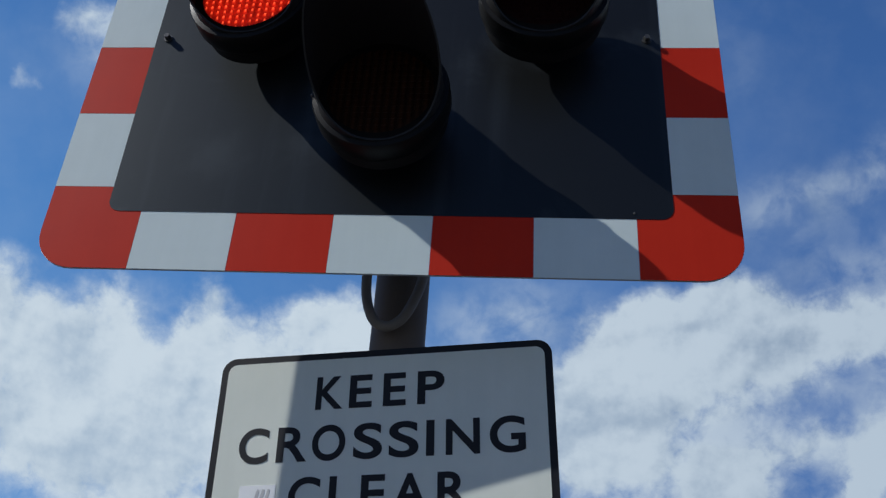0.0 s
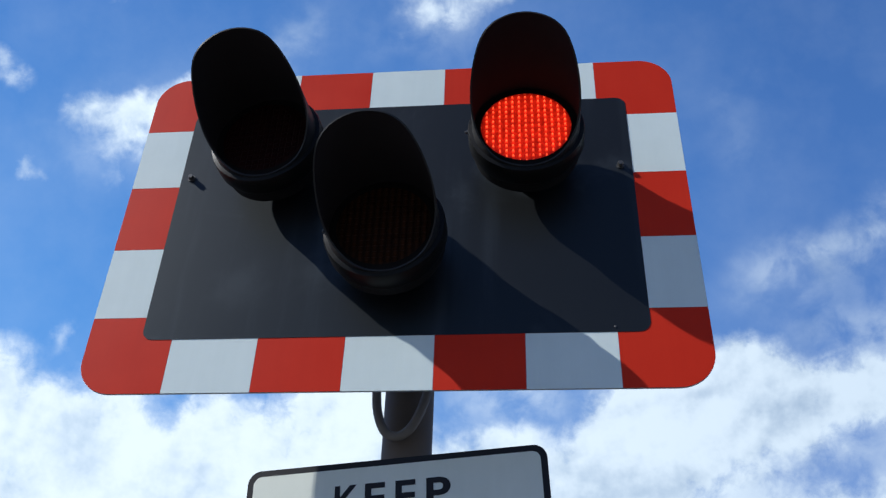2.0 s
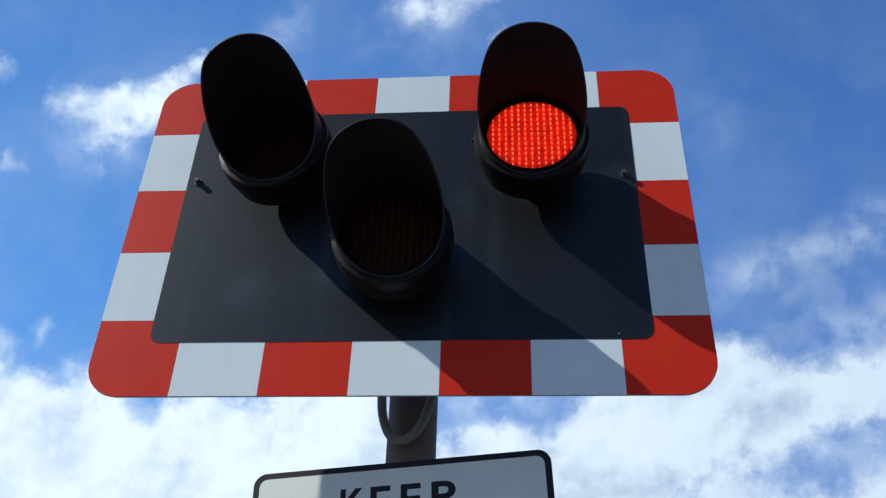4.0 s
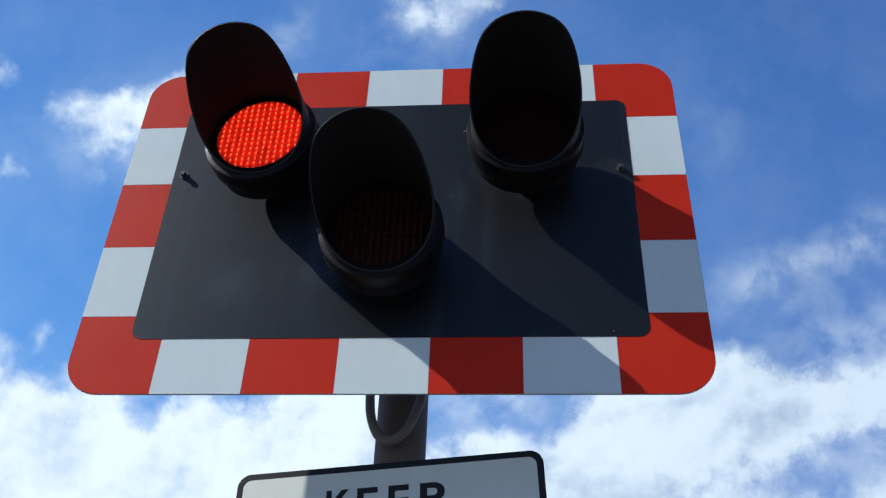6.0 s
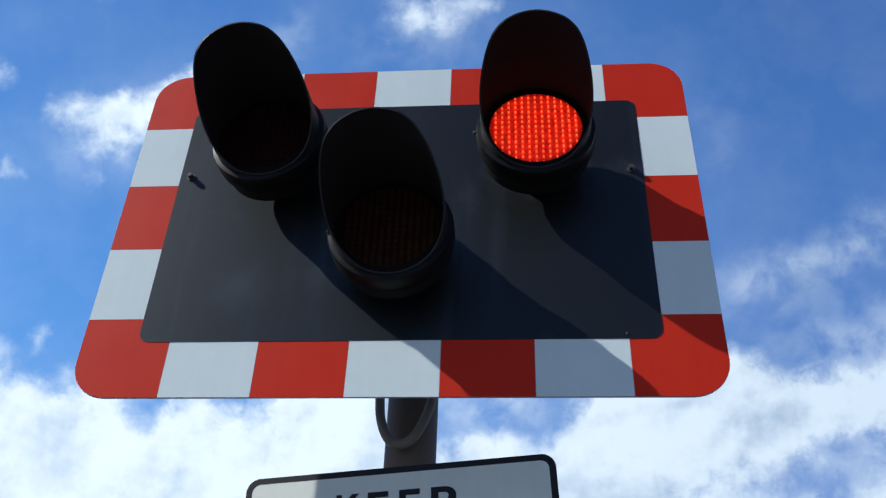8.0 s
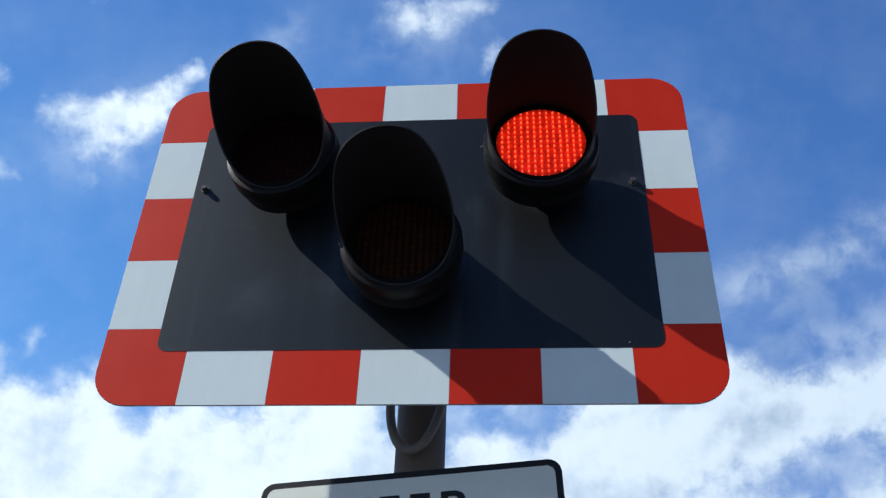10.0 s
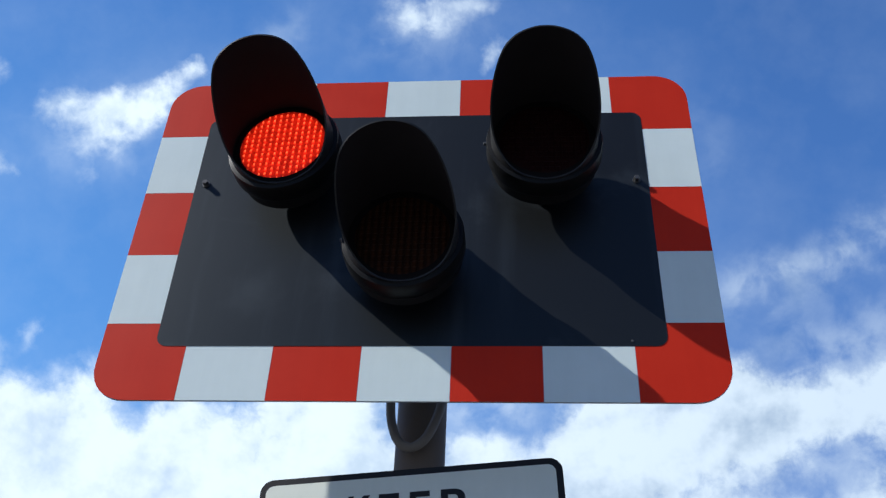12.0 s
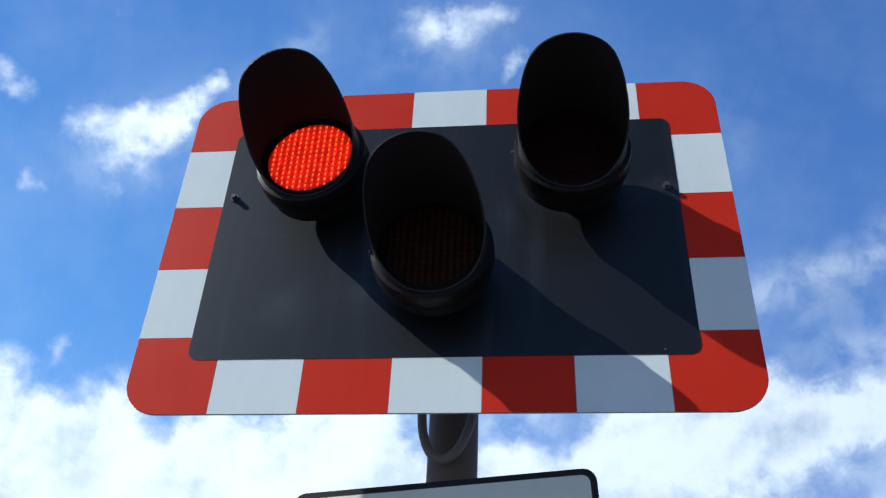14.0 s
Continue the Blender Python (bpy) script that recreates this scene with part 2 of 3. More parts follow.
def sky_material():
    n = Nodes("cloudy_sky")
    sep = n.add("ShaderNodeSeparateXYZ")
    n.feed(sep.inputs[0], n.place())
    ahead = n.math("MULTIPLY", sep.outputs[2], -0.0637)
    u, v = n.math("DIVIDE", sep.outputs[0], ahead), n.math("DIVIDE", sep.outputs[1], ahead)
    uv = n.add("ShaderNodeCombineXYZ")
    n.feed(uv.inputs[0], u)
    n.feed(uv.inputs[1], v)
    uv = uv.outputs[0]
    # the outlines of the banks are drawn out by two scales of turbulence
    bend1 = n.noise(uv, 1.1, 9, 0.6)
    uw = n.math("ADD", u, n.math("MULTIPLY", n.math("SUBTRACT", bend1, 0.5), 1.1))
    shift = n.add("ShaderNodeVectorMath", operation="ADD")
    n.feed(shift.inputs[0], uv)
    shift.inputs[1].default_value = (31.7, 12.3, 4.0)
    bend3 = n.noise(shift.outputs[0], 1.1, 9, 0.6)
    vw = n.math("ADD", v, n.math("MULTIPLY", n.math("SUBTRACT", bend3, 0.5), 1.0))

    def heap(banks):
        total = 0.0
        for cx, cy, hw, hh, lean, weight in banks:
            dx, dy = n.math("SUBTRACT", uw, cx), n.math("SUBTRACT", vw, cy)
            dy = n.math("SUBTRACT", dy, n.math("MULTIPLY", dx, lean))
            dx, dy = n.math("DIVIDE", dx, hw), n.math("DIVIDE", dy, hh)
            r2 = n.math("ADD", n.math("MULTIPLY", dx, dx), n.math("MULTIPLY", dy, dy))
            blob = n.math("MULTIPLY", n.math("POWER", 2.718, n.math("MULTIPLY", r2, -0.8)), weight)
            total = n.math("ADD", blob, total) if not isinstance(total, float) else blob
        return total

    total = n.math("MINIMUM", heap(LOW_BANK + HEAPED + PUFFS + BEYOND), 1.5)

    def billows(where):
        """Rounded heaps broken up by finer turbulence, about 0 to 1."""
        cell = n.add("ShaderNodeTexVoronoi", feature="SMOOTH_F1")
        n.feed(cell.inputs["Vector"], where)
        for key, value in (("Scale", 0.95), ("Detail", 4.0), ("Roughness", 0.52), ("Smoothness", 0.6)):
            cell.inputs[key].default_value = value
        lump = n.span(cell.outputs["Distance"], 1.25, 0.25, 0, 1)
        return n.math("ADD", n.math("MULTIPLY", lump, 0.45), n.math("MULTIPLY", n.noise(where, 0.72, 10, 0.64), 0.55))

    # the same heaps a step towards the sun tell their lit sides from their undersides
    toward = n.add("ShaderNodeVectorMath", operation="ADD")
    n.feed(toward.inputs[0], uv)
    toward.inputs[1].default_value = (-0.13, 0.17, 0.0)
    puffs, beyond = billows(uv), billows(toward.outputs[0])
    body = n.math("MULTIPLY", total, n.span(puffs, 0.24, 0.66, 0.60, 1.28))
    fine = n.math("SUBTRACT", n.noise(uv, 2.6, 9, 0.66, 0.6), 0.5)
    body = n.math("ADD", body, n.math("MULTIPLY", n.math("MULTIPLY", n.math("MINIMUM", total, 0.9), fine), 0.85))
    cover = n.span(body, 0.16, 0.98, 0, 1, True)
    cover = n.math("MULTIPLY", cover, n.math("MINIMUM", n.math("ADD", n.math("MULTIPLY", total, 0.8), 0.2), 0.97))
    veil = n.math("MULTIPLY", n.span(n.noise(uv, 0.28, 6, 0.6), 0.42, 0.8), 0.12)
    cover = n.math("MAXIMUM", cover, veil)
    # thin mottled veils, never opaque
    mottle = n.math("ADD", n.span(n.noise(uv, 1.3, 7, 0.55, 0.3), 0.32, 0.62, 0.2, 1, True), n.math("MULTIPLY", fine, 0.35))
    thin = n.math("MULTIPLY", n.math("MINIMUM", n.math("MULTIPLY", heap(WISPS), 0.8), 0.8), mottle)
    cover = n.math("SUBTRACT", 1.0, n.math("MULTIPLY", n.math("SUBTRACT", 1.0, cover), n.math("SUBTRACT", 1.0, n.math("MAXIMUM", thin, 0.0))))
    # light and shade on the clouds are put into their colour from here
    relief = n.math("SUBTRACT", puffs, beyond)
    folds = n.math("SUBTRACT", n.noise(uv, 0.36, 5, 0.5), 0.5)
    light = n.math("ADD", n.math("MULTIPLY", relief, 0.42), n.math("ADD", n.math("MULTIPLY", folds, 0.75), n.math("MULTIPLY", fine, 0.08)))
    light = n.math("SUBTRACT", light, n.math("MULTIPLY", heap(BELLY_SHADE), 0.17))
    light = n.span(light, -0.24, 0.06, 0, 1, True)
    side = n.span(u, -2.0, 7.5)
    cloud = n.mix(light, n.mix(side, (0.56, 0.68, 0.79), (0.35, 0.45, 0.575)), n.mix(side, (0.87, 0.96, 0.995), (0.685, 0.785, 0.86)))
    high = n.mix(n.span(v, -4.5, 5.0), (0.085, 0.215, 0.54), (0.054, 0.140, 0.375))
    blue = n.mix(n.span(u, -8.0, 6.0), n.mix(n.span(v, -4.5, 5.0), (0.14, 0.37, 0.78), (0.080, 0.215, 0.54)), high)
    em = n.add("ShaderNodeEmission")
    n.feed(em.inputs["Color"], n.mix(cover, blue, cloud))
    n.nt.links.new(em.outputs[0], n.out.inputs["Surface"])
    return n.mat


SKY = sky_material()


# ---- mesh helpers ----
def mesh_of(name, bm, materials):
    me = bpy.data.meshes.new(name)
    bmesh.ops.recalc_face_normals(bm, faces=bm.faces)
    bm.to_mesh(me)
    bm.free()
    for m in materials if isinstance(materials, (list, tuple)) else [materials]:
        me.materials.append(m)
    return me


def part(name, bm, material, parent=None, label="", m=None, smooth=None):
    ob = new(name, mesh_of(name, bm, material))
    if smooth is not None:
        ob.data.shade_smooth()
        ob.data.set_sharp_from_angle(angle=radians(smooth))
    if parent is not None:
        ob.parent = parent
    if m is not None:
        ob.matrix_basis = m
    return tagged(ob, label)


def slab(outline, back, front, bm=None, bevel=0.0):
    """A flat plate in the x-z plane from its outline, with its face at y = front."""
    bm = bm or bmesh.new()
    a = [bm.verts.new((x, back, z)) for x, z in outline]
    b = [bm.verts.new((x, front, z)) for x, z in outline]
    bm.faces.new(a)
    face = bm.faces.new(b)
    for i in range(len(a)):
        bm.faces.new((a[i], a[i - 1], b[i - 1], b[i]))
    if bevel:
        bmesh.ops.bevel(bm, geom=list(face.edges), offset=bevel, segments=1, affect="EDGES")
    return bm


def arc(cx, cz, r, a0, a1, steps=10):
    return [(cx + r * math.cos(radians(a0 + (a1 - a0) * i / steps)), cz + r * math.sin(radians(a0 + (a1 - a0) * i / steps))) for i in range(steps + 1)]


def rounded(x0, z0, x1, z1, r):
    return arc(x1 - r, z1 - r, r, 0, 90) + arc(x0 + r, z1 - r, r, 90, 180) + arc(x0 + r, z0 + r, r, 180, 270) + arc(x1 - r, z0 + r, r, 270, 360)


def turned(profile, steps=64, bm=None, closed=False):
    """A body of revolution round the y axis from (radius, y) pairs."""
    bm = bm or bmesh.new()
    rings = []
    for r, y in profile:
        rings.append([bm.verts.new((r * math.cos(2 * math.pi * k / steps), y, r * math.sin(2 * math.pi * k / steps))) for k in range(steps)])
    pairs = list(zip(rings, rings[1:])) + ([(rings[-1], rings[0])] if closed else [])
    for a, b in pairs:
        for k in range(steps):
            bm.faces.new((a[k], a[k - 1], b[k - 1], b[k]))
    if not closed:
        bm.faces.new(rings[0])
        bm.faces.new(rings[-1])
    return bm


def tube(points, r, sides=12, bm=None):
    """A round cable along points."""
    bm = bm or bmesh.new()
    points = [Vector(p) for p in points]
    rings, side = [], Vector((0, 1, 0))
    for i, p in enumerate(points):
        d = (points[min(i + 1, len(points) - 1)] - points[max(i - 1, 0)]).normalized()
        side = (side - d * side.dot(d)).normalized()
        up = d.cross(side)
        rings.append([bm.verts.new(p + r * (math.cos(2 * math.pi * k / sides) * side + math.sin(2 * math.pi * k / sides) * up)) for k in range(sides)])
    for a, b in zip(rings, rings[1:]):
        for k in range(sides):
            bm.faces.new((a[k], a[k - 1], b[k - 1], b[k]))
    bm.faces.new(rings[0])
    bm.faces.new(rings[-1])
    return bm


# ---- the setting ----
def build_ground():
    bm = bmesh.new()
    bmesh.ops.create_circle(bm, cap_ends=True, segments=96, radius=4200)
    tagged(part("ground", bm, GROUND), "flat worn grey asphalt round the post", "ground", kind="structure")


def build_backdrop():
    """A far curved sheet of sky behind the signal, turned to the view's middle."""
    bm, n, grid = bmesh.new(), 40, []
    for j in range(n + 1):
        row = []
        for i in range(n + 1):
            d = Vector((-1.25 + 2.5 * i / n, -0.72 + 1.9 * j / n, -1)).normalized() * 2400
            row.append(bm.verts.new(d))
        grid.append(row)
    for j in range(n):
        for i in range(n):
            bm.faces.new((grid[j][i], grid[j][i + 1], grid[j + 1][i + 1], grid[j + 1][i]))
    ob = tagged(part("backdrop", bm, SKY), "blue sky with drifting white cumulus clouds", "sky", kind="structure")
    ob.matrix_basis = SKY_POSE
    return ob


SKY_POSE = look((0.244, -1.427, 1.644), (0.086, 0.199, 2.797), 2.0)
build_ground()
backdrop = build_backdrop()

# ---- the post and its cable ----
POLE_X, POLE_Y, POLE_R = 0.015, 0.205, 0.0505


def upright(profile, x, y, steps=48):
    bm = turned(profile, steps)
    bmesh.ops.rotate(bm, cent=(0, 0, 0), matrix=Matrix.Rotation(radians(90), 3, "X"), verts=bm.verts)
    bmesh.ops.translate(bm, vec=(x, y, 0), verts=bm.verts)
    return bm


def build_post():
    post = new("signal_post")
    post.matrix_basis = pose(POLE_X, POLE_Y, 0)
    tagged(post, "round grey painted steel post carrying the signal", "post")
    r = POLE_R
    part("tube", upright([(r, 0), (r, 3.02), (r * 0.97, 3.03)], 0, 0), POLE, post, smooth=40)
    part("cap", upright([(r + 0.003, 3.0), (r + 0.003, 3.035), (r * 0.8, 3.05), (r * 0.2, 3.056)], 0, 0), HOUSING, post, smooth=40)
    part("base_sleeve", upright([(r + 0.02, 0), (r + 0.02, 0.28), (r + 0.002, 0.31)], 0, 0), POLE, post, smooth=40)
    return post


def build_cable():
    knots = [(-0.041, 0.10, 2.62), (-0.039, 0.118, 2.50), (-0.0405, 0.128, 2.411), (-0.035, 0.130, 2.363), (-0.019, 0.131, 2.327), (0.006, 0.131, 2.317),
             (0.031, 0.130, 2.334), (0.050, 0.128, 2.371), (0.062, 0.126, 2.415), (0.068, 0.118, 2.50), (0.066, 0.10, 2.62)]
    knots = [Vector(k) for k in knots]
    pts = []
    for i in range(len(knots) - 1):
        a, b, c, d = knots[max(i - 1, 0)], knots[i], knots[i + 1], knots[min(i + 2, len(knots) - 1)]
        for k in range(6):
            t = k / 6
            pts.append(0.5 * (2 * b + (c - a) * t + (2 * a - 5 * b + 4 * c - d) * t * t + (3 * b - a - 3 * c + d) * t ** 3))
    pts.append(knots[-1])
    tagged(part("cable", tube(pts, 0.0092, 14), CABLE, smooth=60), "grey sheathed cable hanging in a loop below the board", "cable")


build_post()
build_cable()

# ---- the signal head ----
W, BOTTOM, TOP = 1.2, 2.35, 3.1785
SX, SZ = W / 7, (TOP - BOTTOM) / 5
SIDE, BAND, CORNER = 0.110, 0.116, 0.072


def hexagon(r, y0, y1):
    return turned([(r, y0), (r, y1 + 0.002), (r * 0.82, y1)], 6)


def build_signal():
    head = new("crossing_signal")
    head.matrix_basis = pose(0, 0, BOTTOM)
    tagged(head, "level crossing signal with chequered border and three hooded lamps", "traffic signal")
    h, g = TOP - BOTTOM, 0.0004
    board = part("backing_board", slab(rounded(-W / 2, 0, W / 2, h, CORNER), 0.004, 0.0, bevel=0.0003), ALUMINIUM, head)
    face = -0.0008

    def piece(outline, mat):
        part("stripe", slab(outline, 0.0, face), mat, board)

    e = 0.0005
    for k in range(1, 6):
        x0, x1 = -W / 2 + k * SX + g, -W / 2 + (k + 1) * SX - g
        mat = WHITE if k % 2 else RED
        piece([(x0, e), (x1, e), (x1, BAND), (x0, BAND)], mat)
        piece([(x0, h - BAND), (x1, h - BAND), (x1, h - e), (x0, h - e)], mat)
    for k in range(1, 4):
        z0, z1 = k * SZ + g, (k + 1) * SZ - g
        mat = WHITE if k % 2 else RED
        piece([(-W / 2 + e, z0), (-W / 2 + SIDE, z0), (-W / 2 + SIDE, z1), (-W / 2 + e, z1)], mat)
        piece([(W / 2 - SIDE, z0), (W / 2 - e, z0), (W / 2 - e, z1), (W / 2 - SIDE, z1)], mat)
    # each corner is one L-shaped red piece with a rounded outer corner
    quarter = [(SX - g, e)] + [(SX - g, BAND), (SIDE + 0.02, BAND), (SIDE + 0.02, BAND + 0.02), (SIDE, BAND + 0.02), (SIDE, SZ - g), (e, SZ - g)] + arc(CORNER, CORNER, CORNER - e, 180, 270)
    for sx in (1, -1):
        for sz in (1, -1):
            piece([(sx * (-W / 2 + x), z if sz > 0 else h - z) for x, z in quarter], RED)
    part("dark_panel", slab(rounded(-W / 2 + SIDE - 0.001, BAND - 0.001, W / 2 - SIDE + 0.001, h - BAND + 0.001, 0.022), 0.0, -0.0014, bevel=0.0004), PANEL, board, "dark slate grey panel")
    for x, z in ((-0.468, 0.520), (0.466, 0.516)):
        b = part("bolt", hexagon(0.0064, -0.001, -0.0125), STEEL, board, "steel bolt head", pose(x, 0, z))
        part("washer", turned([(0.0088, -0.001), (0.0088, -0.0036)], 20), STEEL, b)
    for x in (0.425,):
        part("rivet", turned([(0.0026, -0.001), (0.0022, -0.0024), (0.0010, -0.0029)], 14), STEEL, board, "", pose(x, 0, 0.126))
    for z in (0.18, 0.62):
        bm = slab([(-0.3, -0.03), (0.3, -0.03), (0.3, 0.03), (-0.3, 0.03)], 0.05, 0.008)
        part("mounting_rail", bm, ALUMINIUM, head, "", pose(0, 0, z))
        bm = turned([(POLE_R + 0.001, -0.02), (POLE_R + 0.006, -0.02), (POLE_R + 0.006, 0.02), (POLE_R + 0.001, 0.02)], 40, closed=True)
        bmesh.ops.rotate(bm, cent=(0, 0, 0), matrix=Matrix.Rotation(radians(90), 3, "X"), verts=bm.verts)
        part("clamp", bm, STEEL, head, "", pose(POLE_X, POLE_Y, z), smooth=40)
        part("spacer", slab([(-0.03, -0.02), (0.03, -0.02), (0.03, 0.02), (-0.03, 0.02)], POLE_Y - POLE_R, 0.05), STEEL, head, "", pose(POLE_X, 0, z))
    lenses = []
    for x, z, kind, roll in ((-0.2605, 0.524, "red", (-13, -5)), (0.269, 0.526, "red", (0, 0)), (-0.003, 0.287, "amber", (-13, -1.5))):
        lenses.append(build_lamp(head, x, z, kind, roll))
    return head, lenses


LENS_Y, LENS_R, HOOD_R = -0.120, 0.0935, 0.108


# how far the hood reaches in front of the board, by the angle from its crown
CUT_ANGLES = (0, 20, 40, 55, 65, 75, 85, 100, 115, 130, 145, 180)
CUT_REACH = (0.329, 0.326, 0.318, 0.298, 0.268, 0.242, 0.215, 0.186, 0.163, 0.146, 0.133, 0.128)


def hood_mesh():
    """A full tube cut off at a slant: long above, short below, open in front."""
    bm, n, m = bmesh.new(), 120, 8
    outer, inner = [], []
    for k in range(n):
        a = 2 * math.pi * k / n
        c, s = math.cos(a), math.sin(a)
        off = abs((math.degrees(a) - 90 + 180) % 360 - 180)
        front = 0.0026 - float(np.mean(np.interp(np.abs(off + np.linspace(-11, 11, 23)), CUT_ANGLES, CUT_REACH)))
        back = -0.100
        ys = [back + (front - back) * j / m for j in range(m + 1)]
        outer.append([bm.verts.new(((HOOD_R + 0.0004) * c, y, (HOOD_R + 0.0004) * s)) for y in ys])
        inner.append([bm.verts.new(((HOOD_R - 0.003) * c, y, (HOOD_R - 0.003) * s)) for y in ys])
    for k in range(n):
        for j in range(m):
            bm.faces.new((outer[k][j], outer[k - 1][j], outer[k - 1][j + 1], outer[k][j + 1]))
            f = bm.faces.new((inner[k][j], inner[k][j + 1], inner[k - 1][j + 1], inner[k - 1][j]))
            f.material_index = 1
        bm.faces.new((outer[k][m], outer[k - 1][m], inner[k - 1][m], inner[k][m]))
        bm.faces.new((outer[k][0], inner[k][0], inner[k - 1][0], outer[k - 1][0]))
    return bm


def lens_disc(front_index, back_index):
    """A round lens moulded with a grid of small raised cells on both faces, its middle at the origin."""
    bm = turned([(LENS_R, 0.002), (LENS_R, -0.002)], 64)
    for f in bm.faces:
        f.material_index = front_index if f.calc_center_median().y < -0.001 else back_index
    cells = int(LENS_R / PITCH) + 1
    for side, index in ((-1, front_index), (1, back_index)):
        for i in range(-cells, cells + 1):
            for j in range(-cells, cells + 1):
                x, z, q = i * PITCH, j * PITCH, PITCH * 0.44
                if math.hypot(abs(x) + q, abs(z) + q) > LENS_R - 0.001:
                    continue
                y0, y1, s = side * 0.002, side * 0.0042, q * 0.6
                base = [bm.verts.new((x + dx * q, y0, z + dz * q)) for dx, dz in ((-1, -1), (1, -1), (1, 1), (-1, 1))]
                top = [bm.verts.new((x + dx * s, y1, z + dz * s)) for dx, dz in ((-1, -1), (1, -1), (1, 1), (-1, 1))]
                faces = [bm.faces.new(top)] + [bm.faces.new((base[k], base[k - 1], top[k - 1], top[k])) for k in range(4)]
                for f in faces:
                    f.material_index = index
    return bm


def build_lamp(head, x, z, kind, roll):
    lamp = part("lamp", turned([(0.062, 0.0), (0.062, -0.036), (0.100, -0.038), (0.110, -0.046), (0.112, -0.080), (0.100, -0.084), (0.100, -0.050), (0.03, -0.040)], 64), HOUSING, head,
                "black lamp housing with a long tubular hood and " + kind + " lens", pose(x, -0.0014, z, 0, 0, roll[1]), smooth=40)
    part("rim", turned([(0.104, -0.074), (0.1155, -0.077), (0.1185, -0.084), (0.1185, -0.116), (0.1165, -0.122), (0.1088, -0.124), (0.1088, -0.10)], 72, closed=True), RIM, lamp, smooth=35)
    part("lens_gasket", turned([(0.1045, -0.112), (0.0912, -0.112), (0.0912, -0.124), (0.1045, -0.124)], 64, closed=True), GASKET, lamp, smooth=35)
    part("hood", hood_mesh(), [VISOR, VISOR_IN], lamp, "", pose(0, 0, 0, 0, roll[0], 0), smooth=35)
    for a in (178, 62):
        c, s = math.cos(radians(a)), math.sin(radians(a))
        bm = turned([(0.004, 0), (0.0035, -0.006), (0.0015, -0.007)], 12)
        part("rim_screw", bm, STEEL, lamp, "", Matrix.Translation((0.1175 * c, -0.106, 0.1175 * s)) @ Vector((0, -1, 0)).rotation_difference(Vector((c, 0, s))).to_matrix().to_4x4())
    if kind == "red":
        return part("lens", lens_disc(0, 1), [GLOW, RED_LENS], lamp, "round moulded red lens, one of two that flash in turn", pose(0, LENS_Y, 0))
    return part("lens", lens_disc(0, 0), AMBER_LENS, lamp, "round moulded amber lens, unlit", pose(0, LENS_Y, 0))


signal, lenses = build_signal()

# ---- the plate below ----
PLATE_W, PLATE_H = 0.583, 0.42


def letter(char, u0, u1, v0, v1, parent):
    """One heavy capital fitted between u0..u1 and v0..v1 on the plate."""
    curve = bpy.data.curves.new("letter", "FONT")
    curve.body, curve.size, curve.offset, curve.extrude = char, 1.0, 0.02, 0.004
    tmp = new("letter_source", curve)
    me = bpy.data.meshes.new_from_object(tmp.evaluated_get(bpy.context.evaluated_depsgraph_get()))
    bpy.data.objects.remove(tmp)
    co = np.array([v.co[:] for v in me.vertices])
    lo, hi = co.min(0), co.max(0)
    for v in me.vertices:
        x, y, z = v.co
        v.co = (u0 + (x - lo[0]) / (hi[0] - lo[0]) * (u1 - u0), -0.0012 - (z - lo[2]) / (hi[2] - lo[2]) * 0.0008, v0 + (y - lo[1]) / (hi[1] - lo[1]) * (v1 - v0))
    me.materials.clear()
    me.materials.append(BLACK_FILM)
    ob = new("letter", me)
    ob.parent = parent


# each line: its foot and head on the plate, and every capital's two sides
LINES = (
    (-0.1045, -0.0455, (("K", -0.114, -0.066), ("E", -0.055, -0.0155), ("E", 0.004, 0.043), ("P", 0.063, 0.109))),
    (-0.1930, -0.1330, (("C", -0.242, -0.190), ("R", -0.175, -0.122), ("O", -0.114, -0.057), ("S", -0.043, 0.006), ("S", 0.017, 0.067), ("I", 0.0795, 0.093), ("N", 0.112, 0.168), ("G", 0.184, 0.242))),
    (-0.2795, -0.2200, (("C", -0.147, -0.094), ("L", -0.079, -0.040), ("E", -0.026, 0.014), ("A", 0.026, 0.083), ("R", 0.099, 0.149))),
)


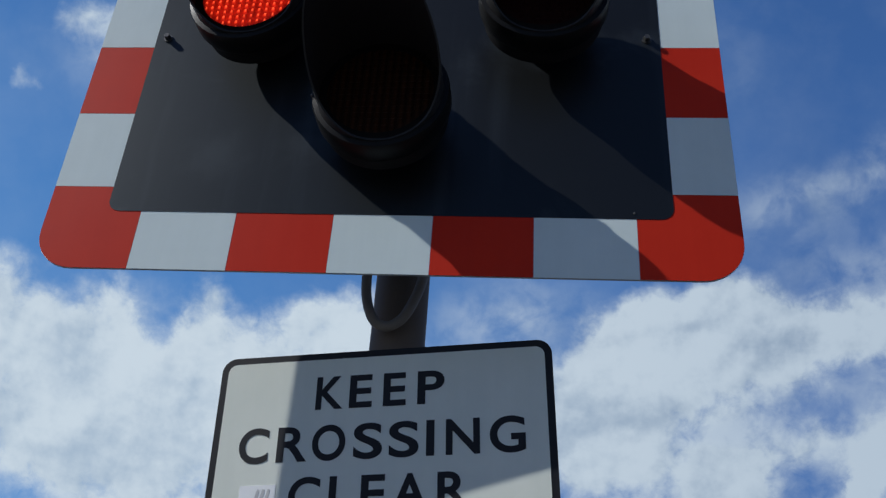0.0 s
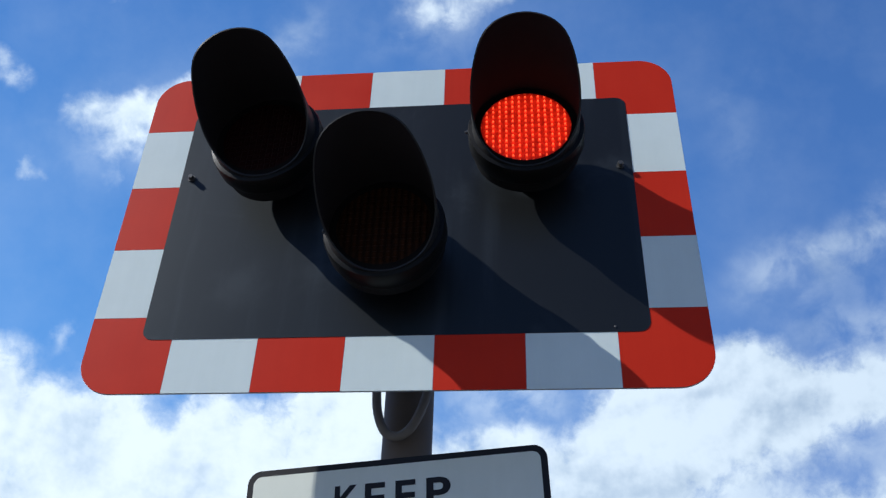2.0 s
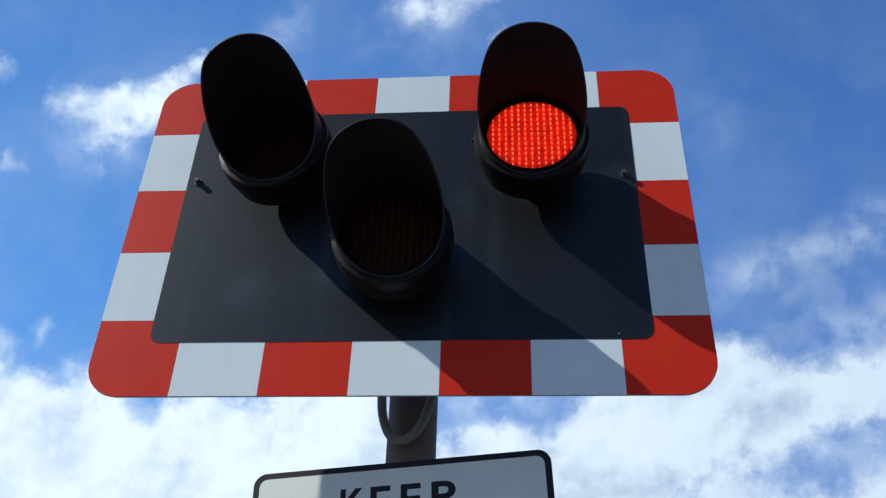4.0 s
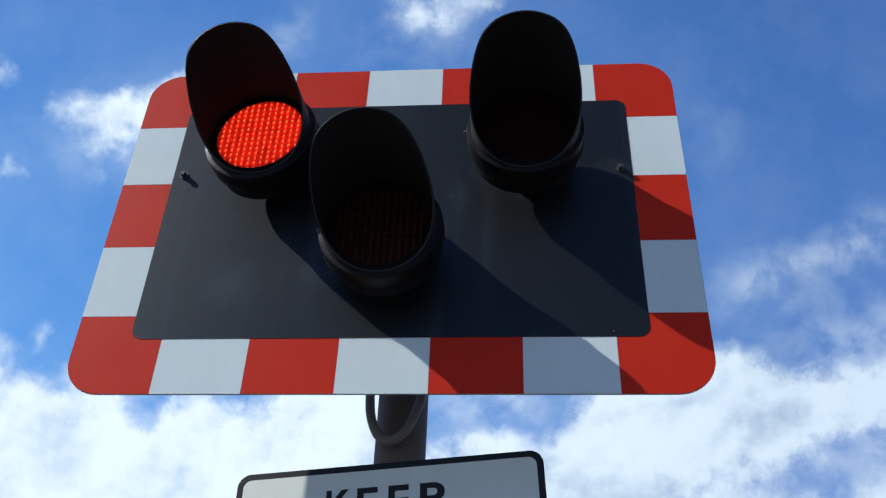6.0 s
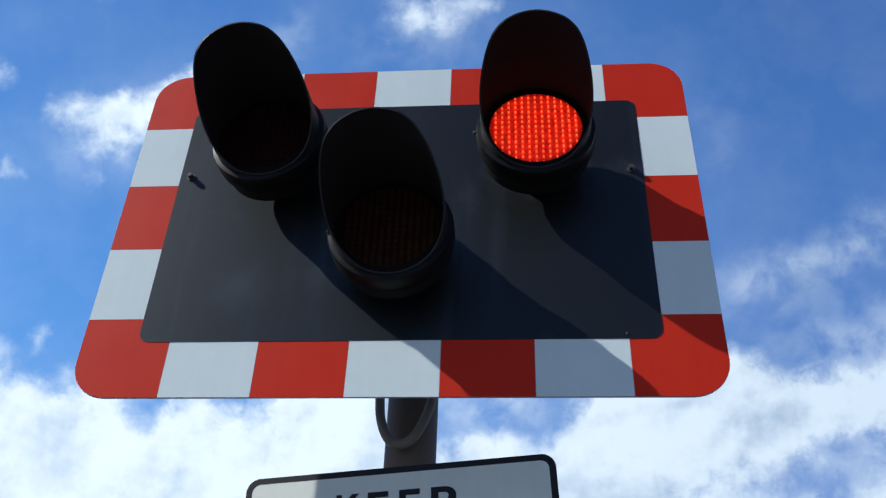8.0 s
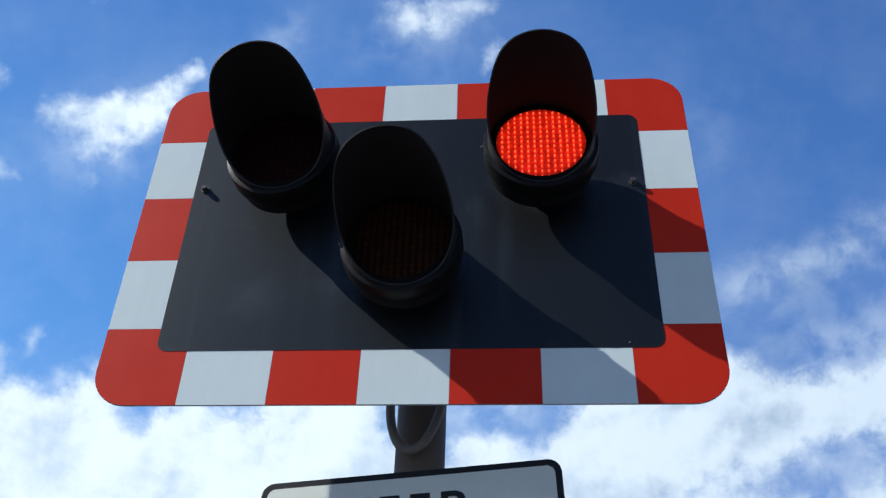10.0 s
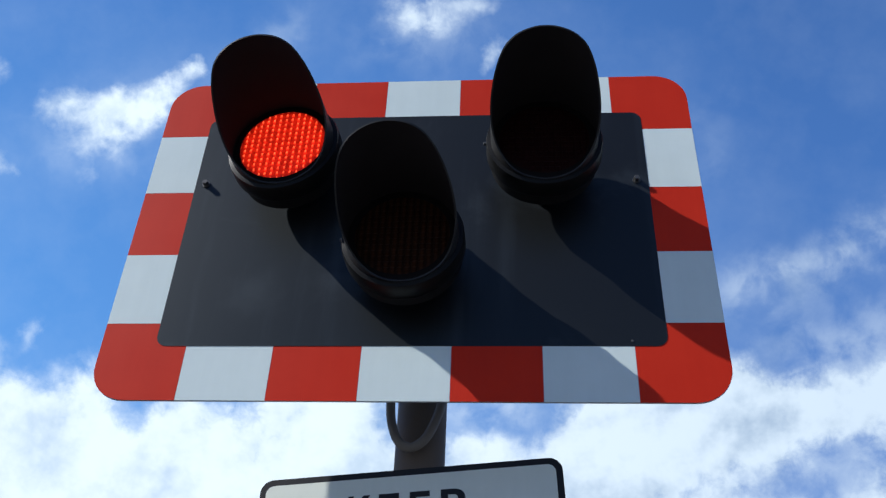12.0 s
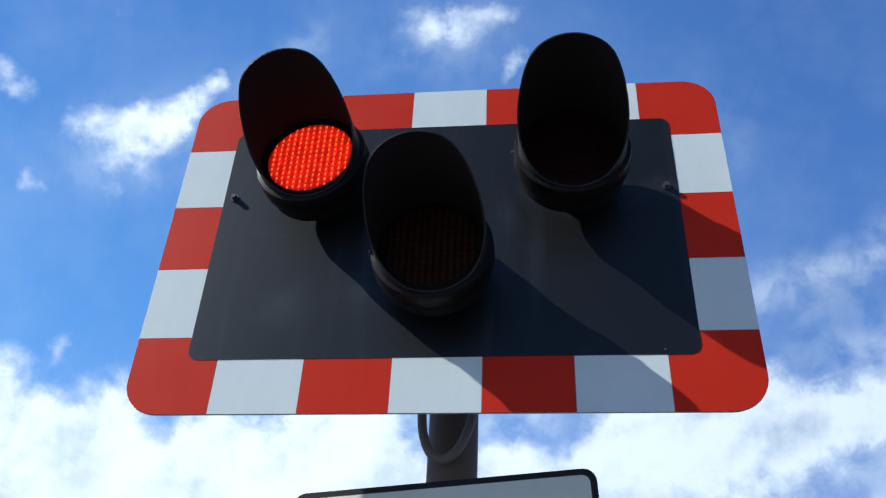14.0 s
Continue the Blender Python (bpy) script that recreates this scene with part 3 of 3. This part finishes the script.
def build_plate():
    sign = new("crossing_sign")
    sign.matrix_basis = pose(0.001, 0.137, 2.2753, 0, 0, -6.31) @ pose(0, 0, 0, 0, -2.93, 0)
    tagged(sign, "white rectangular sign with black border reading keep crossing clear", "road sign")
    w, h = PLATE_W / 2, PLATE_H
    part("plate", slab(rounded(-w, -h, w, 0, 0.026), 0.003, 0.0, bevel=0.0006), BLACK_FILM, sign, "black edged plate")
    part("white_face", slab(rounded(-w + 0.0125, -h + 0.0125, w - 0.0125, -0.0125, 0.016), 0.0, -0.0012), SIGN_WHITE, sign, "weathered white face")
    for foot, top, chars in LINES:
        for char, u0, u1 in chars:
            letter(char, u0, u1, foot - (0.0008 if char in "COSG" else 0), top + (0.0008 if char in "COSG" else 0), sign)
    st = part("sticker", slab(rounded(-0.232, -0.285, -0.170, -0.230, 0.002), -0.0012, -0.0018), STICKER, sign, "small white sticker")
    for k in range(3):
        part("sticker_mark", slab([(-0.205 + 0.009 * k, -0.252), (-0.199 + 0.009 * k, -0.252), (-0.197 + 0.009 * k, -0.238), (-0.201 + 0.009 * k, -0.236)], -0.0018, -0.0022), STICKER_INK, st)
    for v in (-0.09, -0.33):
        part("sign_channel", slab([(-0.22, v - 0.014), (0.22, v - 0.014), (0.22, v + 0.014), (-0.22, v + 0.014)], 0.017, 0.003), ALUMINIUM, sign)
        bm = turned([(POLE_R + 0.0008, -0.013), (POLE_R + 0.004, -0.013), (POLE_R + 0.004, 0.013), (POLE_R + 0.0008, 0.013)], 40, closed=True)
        bmesh.ops.rotate(bm, cent=(0, 0, 0), matrix=Matrix.Rotation(radians(90), 3, "X"), verts=bm.verts)
        part("pole_clamp", bm, STEEL, sign, "", sign.matrix_basis.inverted() @ pose(POLE_X, POLE_Y, 2.274 + v), smooth=40)


build_plate()


# ---- what moves: clouds drift, the red lenses flash in turn ----
TO_LEFT = (0.5, 1.2, 2.0, 2.7, 3.45, 4.2, 4.95, 5.7, 6.5, 7.2, 8.0, 8.75, 9.5, 10.2, 11.0, 11.7, 12.4, 13.2, 13.9)
TO_RIGHT = (0.1, 0.8, 1.6, 2.3, 3.1, 3.85, 4.6, 5.3, 6.1, 6.8, 7.6, 8.35, 9.1, 9.85, 10.6, 11.3, 12.1, 12.8, 13.6)


def flashing(lens, lit_at_start):
    """Rows that turn the lens over, from its glowing to its unlit face and back, at each change."""
    turn = 0 if lit_at_start else 180
    rows = [(0.0, turn)]
    for t in sorted(TO_LEFT + TO_RIGHT):
        t = math.floor(t * 30 + 0.5) / 30
        if t > 0:
            rows.append((t, turn))
        for k in (1, 2, 3):
            turn += 60
            rows.append((t + k / 30, turn))
    if rows[-1][0] < 14.0 - 1 / 60:
        rows.append((14.0, turn))
    walk(lens, [(t, pose(0, LENS_Y, 0, a, 0, 0)) for t, a in rows])


def motions():
    walk(backdrop, [(t, Matrix.Translation(SKY_POSE.translation) @ Matrix.Rotation(radians(0.085 * (t - 6.5)), 4, "Z") @ Matrix.Translation(-SKY_POSE.translation) @ SKY_POSE) for t in (0.0, 3.5, 7.0, 10.5, 14.0)])
    flashing(lenses[0], True)
    flashing(lenses[1], False)


motions()
